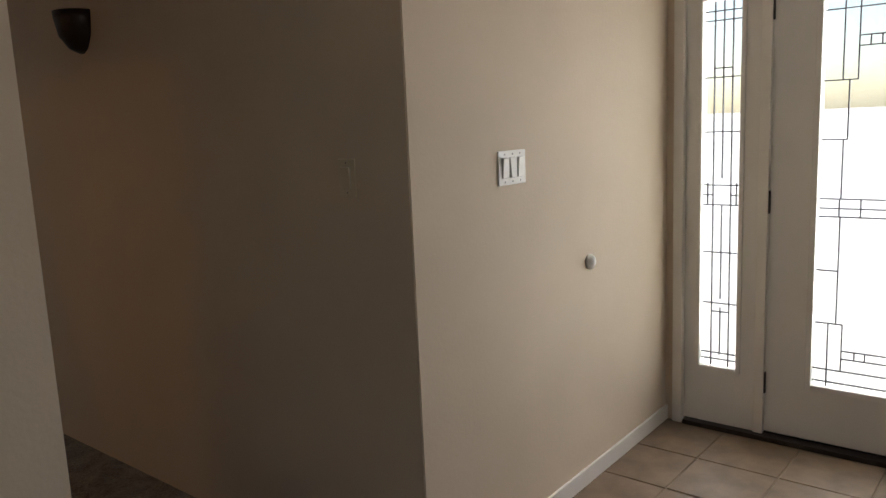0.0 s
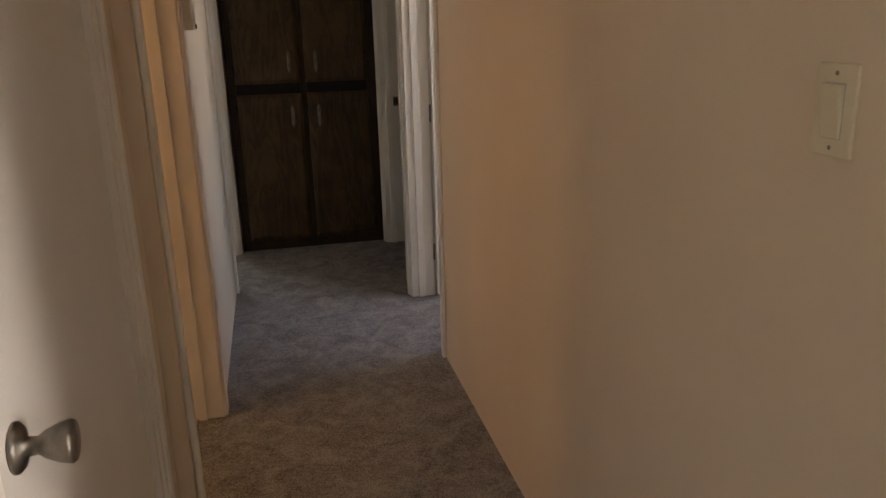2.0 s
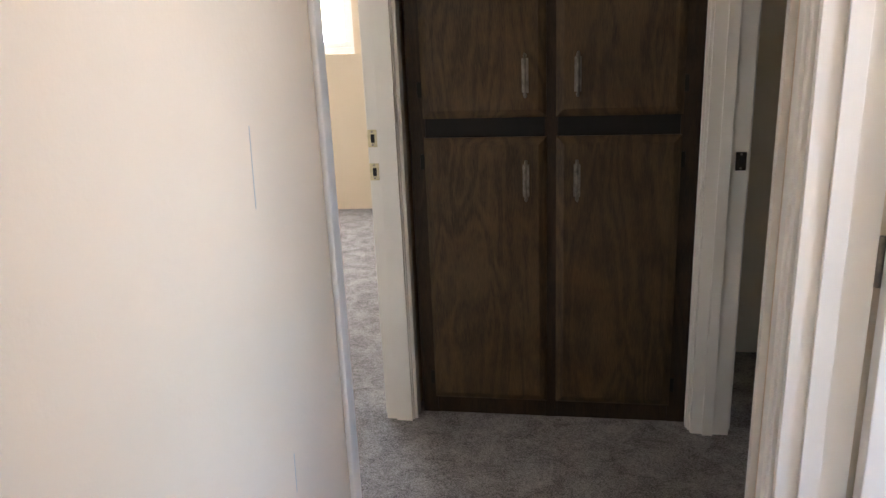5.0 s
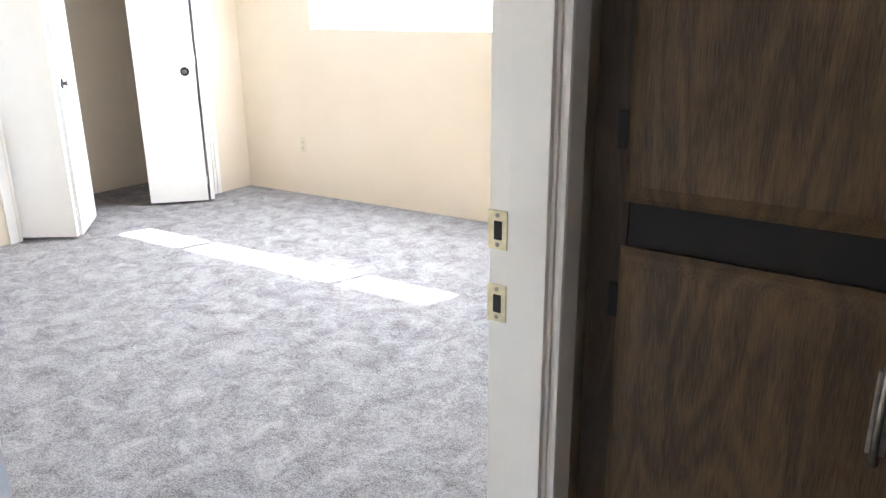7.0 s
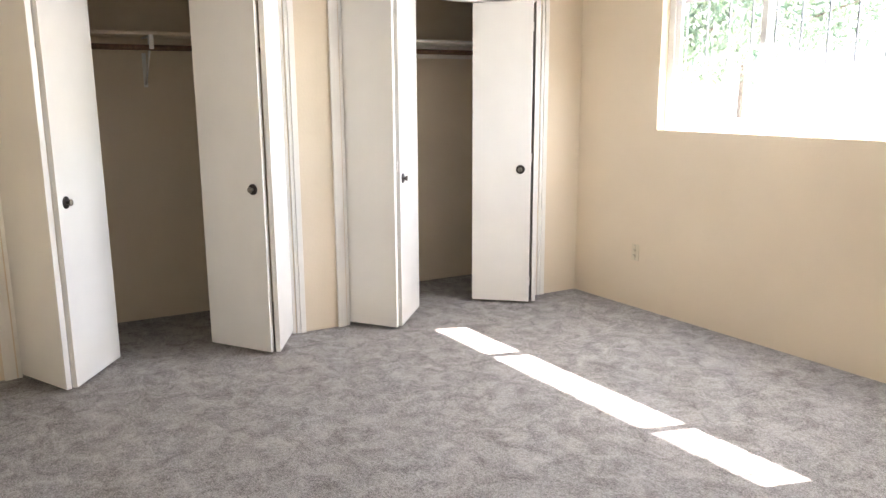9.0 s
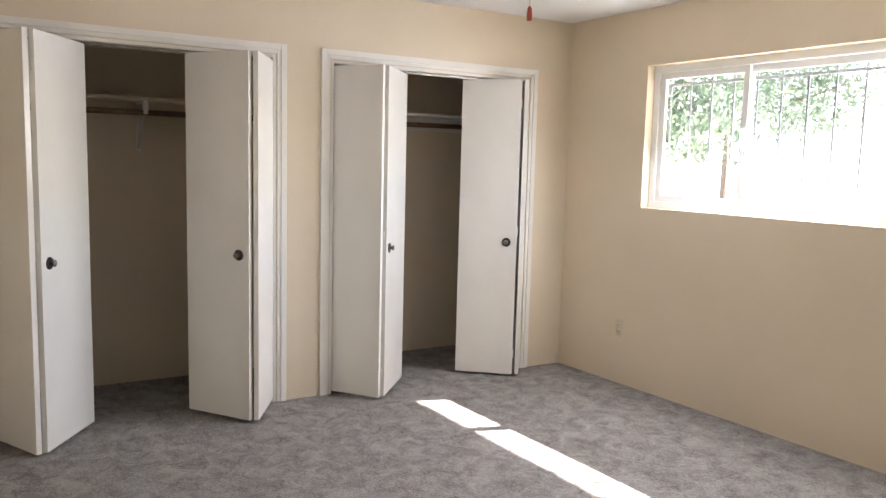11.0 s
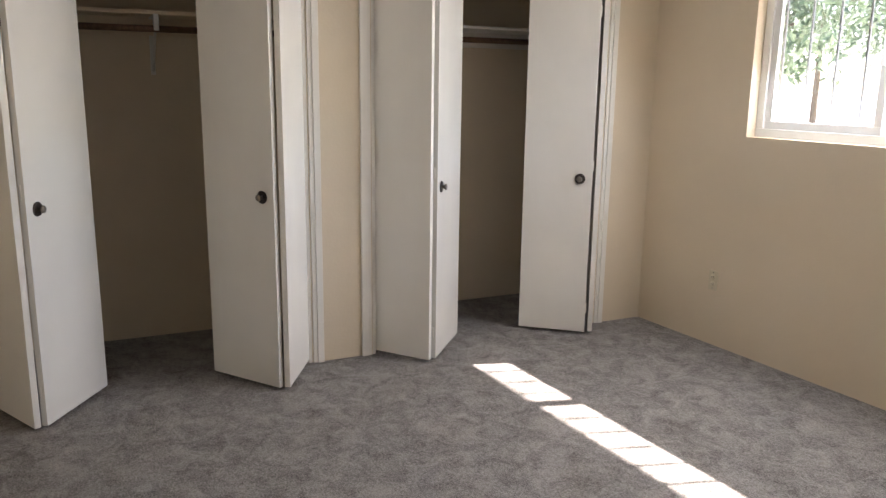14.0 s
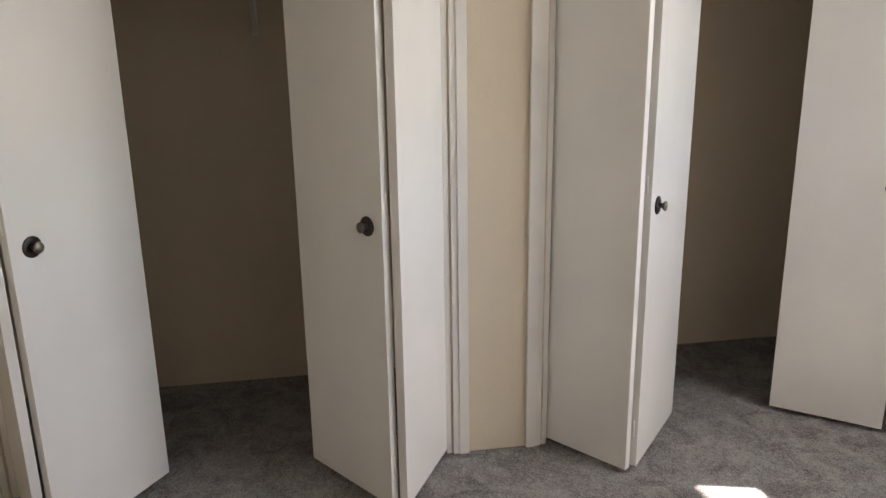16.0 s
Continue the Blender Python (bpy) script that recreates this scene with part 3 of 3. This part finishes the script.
def slab_door(name, hinge, ang, w, label, knob, mat, t=0.036, z=0.915, sign=1, hinge_out=True):
    """Flush door: hinge at the origin, leaf along +x, thickness to sign*y."""
    ob = tagged(thing(name, label, "door", pose(hinge[0], hinge[1], 0, 0, 0, ang)), kind="structure")
    y0, y1 = sorted((0, sign * t))
    lf = part("leaf", boxes((0.0, w, y0, y1, 0.015, DH - 0.022), bevel=0.0025), DOORW, ob)
    knob(lf, pose(w - 0.065, y1, z, -90, 0, 0), mat)
    knob(lf, pose(w - 0.065, y0, z, 90, 0, 0), mat)
    part("latch_plate", boxes((w - 0.0005, w + 0.0015, (y0 + y1) / 2 - 0.012, (y0 + y1) / 2 + 0.012, z - 0.028, z + 0.028)), mat, lf)
    part("latch_bolt", boxes((w, w + 0.009, (y0 + y1) / 2 - 0.006, (y0 + y1) / 2 + 0.006, z - 0.008, z + 0.008), bevel=0.002), mat, lf)
    for hz in (0.25, 1.0, 1.8):
        h = part("hinge", moved(lathe([(0.006, -0.045), (0.006, 0.045)], 10), pose(-0.004, y1 + 0.003 if (sign < 0) == hinge_out else y0 - 0.003, hz)), PEWTER, ob)
    return ob


slab_door("door_1", (HLS - 0.012, DOOR_CLOS[1] - 0.022), -89.4, 0.81, "white flush hall closet door standing slightly ajar", tulip_knob, PEWTER, sign=-1, z=0.985, hinge_out=False)
slab_door("door_2", (HL - WN - 0.012, DOOR_BED[0] + 0.0), 174.0, 0.775, "white flush bedroom door opened against the wall", round_knob, BRASS, sign=1, z=0.925)
slab_door("door_3", (HR + WT + 0.012, DOOR_E1[1] - 0.022), 0.0, 0.79, "white flush east room door standing wide open", tulip_knob, NICKEL, sign=-1)


# ---- hall cupboard ----
cup = thing("hall_cupboard", "dark stained oak built-in linen cupboard with four doors", "cupboard")
CX0, CX1 = 0.006, 0.957
part("body", boxes((CX0, CX1, 0.022, 0.60, 0.0, CH - 0.004)), WOODD, cup)
for a, b in ((CX0, 0.062), (0.462, 0.505), (0.893, CX1)):
    part("stile", boxes((a, b, 0.0, 0.022, 0.0, CH - 0.004), bevel=0.0015), WOODD, cup)
for a, b in ((0.062, 0.462), (0.505, 0.893)):
    part("rail", boxes((a, b, 0.002, 0.022, 1.032, 1.104), bevel=0.0015), BLACKW, cup, "black-brown rail between the doors")
    part("base_rail", boxes((a, b, 0.002, 0.022, 0.0, 0.075), bevel=0.0015), WOODD, cup)
    part("top_rail", boxes((a, b, 0.002, 0.022, 2.02, CH - 0.004), bevel=0.0015), WOODD, cup)


def lipped(x0, x1, z0, z1):
    """Door board with a wide routed lip round its edge."""
    bm = bmesh.new()
    d = 0.026
    rings = []
    for ins, y in ((0.0, 0.0), (0.0, -0.006), (0.008, -0.011), (d, -0.018), (d + 0.004, -0.018)):
        rings.append([bm.verts.new((x, y, z)) for x, z in ((x0 + ins, z0 + ins), (x1 - ins, z0 + ins), (x1 - ins, z1 - ins), (x0 + ins, z1 - ins))])
    for a, b in zip(rings, rings[1:]):
        for i in range(4):
            bm.faces.new((a[i], a[(i + 1) % 4], b[(i + 1) % 4], b[i]))
    bm.faces.new(rings[-1])
    bm.faces.new(rings[0][::-1])
    return bm


def pull(parent, x, z):
    """Ornate bow pull on a long back plate."""
    h = part("handle", boxes((x - 0.011, x + 0.011, -0.021, -0.017, z - 0.055, z + 0.055), bevel=0.0015), PEWTER, parent, "antique pewter bow handle on a back plate")
    pts = []
    for k in range(25):
        u = -1 + k / 12
        wrapped = abs(u) > 0.66
        pts.append(((x, -0.022 - 0.026 * (1 - u * u) ** 0.8, z + 0.068 * u), (0.0062 if k % 2 else 0.0042) if wrapped else 0.0048))
    bow = tube(pts)
    part("bow", bow, PEWTER, h)


for a, b, hx, hg in ((0.056, 0.468, 0.400, 0.050), (0.499, 0.899, 0.568, 0.906)):
    for za, zb, hz, hz2 in ((0.066, 1.036, 0.89, 0.954), (1.100, 2.03, 1.235, 1.197)):
        d = part("door", lipped(a, b, za, zb), WOOD, cup, "dark oak door with a routed lip")
        pull(d, hx, hz)
        for hz3 in (hz2, (za + 0.08) if za < 1 else zb - 0.09):
            part("hinge", boxes((hg - 0.009, hg + 0.006, -0.006, 0.0, hz3 - 0.026, hz3 + 0.026), bevel=0.002), BLACKW, d)

# ---- front door and sidelight ----
FX = ENX - 0.002


def came(x, rows_v, rows_h, y0, z0):
    bm = bmesh.new()
    for y, za, zb in rows_v:
        box(bm, x - 0.005, x + 0.005, y0 - y - 0.0023, y0 - y + 0.0023, z0 + za, z0 + zb)
    for z, ya, yb in rows_h:
        box(bm, x - 0.0056, x + 0.0056, y0 - yb, y0 - ya, z0 + z - 0.0023, z0 + z + 0.0023)
    return bm


fd = tagged(thing("door_4", "white front door with a tall leaded glass pane", "front door"), kind="structure")
DY0, DY1, GZ0, GZ1 = -5.88, -4.972, 0.285, 1.90
GY0, GY1 = -5.69, -5.165
lf = part("leaf", boxes((FX + 0.03, FX + 0.075, DY0, GY0, 0.03, 2.03), (FX + 0.03, FX + 0.075, GY1, DY1, 0.03, 2.03), (FX + 0.03, FX + 0.075, GY0, GY1, 0.03, GZ0), (FX + 0.03, FX + 0.075, GY0, GY1, GZ1, 2.03)), DOORW, fd)
part("glass_stop", boxes((FX + 0.02, FX + 0.032, GY0 - 0.025, GY0, GZ0 - 0.025, GZ1 + 0.025), (FX + 0.02, FX + 0.032, GY1, GY1 + 0.025, GZ0 - 0.025, GZ1 + 0.025), (FX + 0.02, FX + 0.032, GY0, GY1, GZ0 - 0.025, GZ0), (FX + 0.02, FX + 0.032, GY0, GY1, GZ1, GZ1 + 0.025), bevel=0.004), DOORW, lf)
pn = part("pane", boxes((FX + 0.05, FX + 0.056, GY0, GY1, GZ0, GZ1)), OBSCURE, lf)
pn.visible_shadow = False
W_, H_ = GY1 - GY0, GZ1 - GZ0
vs, hs = [], [(z, 0, W_) for z in (0.02, 0.075, 0.74, 0.775, 0.815, 1.58)] + [(z, 0.11, W_ - 0.11) for z in (0.13, 0.165)] + [(z, 0.13, W_ - 0.13) for z in (1.43, 1.47)]
for d, za, zb in ((0.055, 0, 0.28), (0.11, 0.075, 0.28), (0.085, 0.28, 0.74), (0.08, 0.74, 0.815), (0.16, 0.74, 0.815), (0.085, 0.815, 1.06), (0.10, 1.06, 1.30), (0.075, 1.30, H_), (0.13, 1.30, H_), (0.17, 1.43, 1.47), (0.21, 1.43, 1.47), (0.16, 0.13, 0.165), (0.2, 0.13, 0.165)):
    vs += [(d, za, zb), (W_ - d, za, zb)]
for z, w in ((0.28, 0.11), (0.51, 0.085), (1.06, 0.1), (1.30, 0.13)):
    hs += [(z, 0, w), (z, W_ - w, W_)]
part("leading", came(FX + 0.05, vs, hs, GY1, GZ0), LEAD, lf, "black lead came pattern")
for z in (0.262, 1.082, 1.90):
    part("hinge", boxes((FX + 0.014, FX + 0.030, DY1 - 0.006, DY1 + 0.010, z - 0.05, z + 0.05), bevel=0.002), BRONZE, fd)
part("threshold", boxes((FX - 0.025, ENX + 0.15, -5.93, -4.61, 0.0, 0.022), bevel=0.003), BRONZE, fd, "dark bronze threshold")
part("door_sweep", boxes((FX + 0.03, FX + 0.075, DY0, DY1, 0.022, 0.032)), DARK, fd)

sl = tagged(thing("window_2", "narrow white sidelight with leaded glass beside the front door", "sidelight"), kind="structure")
SY0, SY1, SZ0, SZ1 = -4.845, -4.675, 0.30, 1.96
part("window_frame", boxes((FX + 0.02, FX + 0.07, -4.93, SY0, 0.022, 2.03), (FX + 0.0215, FX + 0.07, SY1, -4.562, 0.022, 2.03), (FX + 0.02, FX + 0.07, SY0, SY1, 0.022, SZ0), (FX + 0.02, FX + 0.07, SY0, SY1, SZ1, 2.03)), DOORW, sl)
part("glass_stop", boxes((FX + 0.010, FX + 0.022, SY0 - 0.02, SY0, SZ0 - 0.02, SZ1 + 0.02), (FX + 0.010, FX + 0.022, SY1, SY1 + 0.02, SZ0 - 0.02, SZ1 + 0.02), (FX + 0.010, FX + 0.022, SY0, SY1, SZ0 - 0.02, SZ0), (FX + 0.010, FX + 0.022, SY0, SY1, SZ1, SZ1 + 0.02), bevel=0.004), DOORW, sl)
pn = part("pane", boxes((FX + 0.045, FX + 0.05, SY0, SY1, SZ0, SZ1)), OBSCURE, sl)
pn.visible_shadow = False
W_, H_ = SY1 - SY0, SZ1 - SZ0
vs = [(0.045, 0.05, H_), (0.085, 0.05, 0.28), (0.085, 0.32, 0.76), (0.085, 0.88, H_), (0.125, 0.05, H_), (0.02, 0.76, 0.86), (0.15, 0.76, 0.86), (0.045, 0, 0.05), (0.125, 0, 0.05)]
hs = [(0.03, 0, W_), (0.06, 0, W_), (0.26, 0.045, 0.125), (0.30, 0, W_), (0.54, 0, W_), (0.76, 0, W_), (0.805, 0, 0.045), (0.805, 0.125, W_), (0.85, 0, W_), (1.09, 0, W_), (1.33, 0, W_), (1.37, 0.045, 0.125), (1.575, 0, W_), (1.615, 0, W_)]
part("leading", came(FX + 0.044, vs, hs, SY1, SZ0), LEAD, sl, "black lead came pattern")
setting("trim_front_door", boxes((FX - 0.016, FX + 0.02, -4.60, -4.555, 0, 2.10), (FX + 0.005, FX + 0.09, -4.972, -4.93, 0.022, 2.03), (FX - 0.016, FX + 0.02, -5.97, -5.925, 0, 2.10), (FX + 0.002, FX + 0.09, -5.925, -5.885, 0.022, 2.03), (FX - 0.016, FX + 0.02, -5.925, -4.60, 2.04, 2.10), bevel=0.003), TRIM, "white painted front door casing and mullion", "door casing")

# ---- ceiling fan pull ----
pc = thing("fan_pull", "small red wooden pull on a thin metal chain", "pull chain", pose(-2.35, 1.21, 2.0))
part("pull", lathe([(0.0, 0), (0.010, 0.0), (0.011, 0.018), (0.009, 0.044), (0.005, 0.054), (0.0, 0.056)], 16), RED, pc)
part("chain", rod((0, 0, 0.055), (0, 0, CH - 2.0), 0.0012, 6), BRASS, pc)

# ---- bath lamp, kept out of sight ----
bl = thing("bath_ceiling_light", "plain warm ceiling light in the bathroom", "ceiling light", pose(-1.5, -2.8, CH))
part("base", lathe([(0.15, -0.03), (0.15, 0.0)], 24), PLATE, bl)

# ---- outside ----
setting("ground", boxes((-600, 600, -600, 600, -0.40, -0.30)), CONCRETE, "pale sunlit concrete ground outside the house", "ground")


def shrub(place, height, spread, seed, label):
    rnd = random.Random(seed)
    ob = thing("tree", label, "tree", place)
    trunk = lathe([(0.11, 0), (0.085, height * 0.3), (0.05, height * 0.6), (0.015, height * 0.9)], 10)
    limbs = []
    for i in range(9):
        z = height * rnd.uniform(0.45, 0.7)
        a = rnd.uniform(0, 6.28)
        tip = Vector((math.cos(a) * spread * rnd.uniform(0.5, 0.9), math.sin(a) * spread * rnd.uniform(0.5, 0.9), z + height * rnd.uniform(0.1, 0.3)))
        seg = rod((0, 0, z), tip, 0.025, 6)
        me = bpy.data.meshes.new("limb")
        seg.to_mesh(me)
        seg.free()
        trunk.from_mesh(me)
        bpy.data.meshes.remove(me)
        limbs.append(tip)
    part("trunk", trunk, BARK, ob)
    verts, faces = [], []
    for i in range(9000):
        c = rnd.choice(limbs) * rnd.uniform(0.55, 1.12)
        c = c + Vector((rnd.gauss(0, 0.28), rnd.gauss(0, 0.28), rnd.gauss(0, 0.25))) * spread * 0.7
        if c.z < height * 0.42:
            continue
        m = Matrix.Translation(c) @ Euler((rnd.uniform(-1.2, 1.2), rnd.uniform(-1.2, 1.2), rnd.uniform(0, 6.28))).to_matrix().to_4x4()
        L, w = rnd.uniform(0.14, 0.3), rnd.uniform(0.025, 0.055)
        k = len(verts)
        verts += [m @ Vector(p) for p in ((0, 0, 0), (L * 0.45, w, 0.01), (L, 0, -0.02), (L * 0.45, -w, 0.01))]
        faces.append((k, k + 1, k + 2, k + 3))
    me = bpy.data.meshes.new("crown")
    me.from_pydata(verts, [], faces)
    me.materials.append(LEAF)
    cr = new("crown", me)
    cr.parent = ob
    cr["kind"] = "stuff"
    return ob


shrub(pose(-12.2, 10.2, -0.3), 4.6, 3.1, 3, "leafy green garden tree seen through the window bars")
shrub(pose(-16.4, 19.2, -0.3), 6.6, 4.6, 5, "leafy green garden tree farther behind the window")

# ---- tiles last ----
def tile_mesh(name, w, d, t, mat):
    me = bpy.data.meshes.new(name)
    bm = boxes((-w / 2, w / 2, -d / 2, d / 2, -t, 0.0))
    bmesh.ops.bevel(bm, geom=[e for e in bm.edges if all(v.co.z > -1e-4 for v in e.verts)], offset=0.003, segments=1, affect="EDGES")
    bm.to_mesh(me)
    bm.free()
    me.materials.append(mat)
    return me


entry_floor = bpy.data.objects["floor_entry"]
pitch = 0.335
tm = tile_mesh("tile", pitch - 0.007, pitch - 0.007, 0.006, TILE)
for i in range(6):
    for j in range(13):
        x, y = ENX - 0.02 - pitch * (i + 0.5), ENY + 0.075 - pitch * (j + 0.5)
        if x - pitch / 2 < HR + WT:
            continue
        o = new("tile", tm)
        o.parent = entry_floor
        o.location = (x, y, random.uniform(-0.0006, 0.0006))
        o.rotation_euler.z = random.choice((0, 1, 2, 3)) * math.pi / 2
bath_floor = setting("floor_bath", boxes((-2.4, HL - 0.09, -3.27, -2.27, 0.001, 0.004)), GROUT, "small cream tiles on the bathroom floor", "tile floor")
tb = tile_mesh("tile", 0.146, 0.146, 0.005, BTILE)
for i in range(8):
    for j in range(7):
        o = new("tile", tb)
        o.parent = bath_floor
        o.location = (HL - 0.17 - 0.15 * i, -2.365 - 0.15 * j if j < 6 else -2.365 - 0.15 * 5, 0.008)
        if j == 6:
            bpy.data.objects.remove(o)
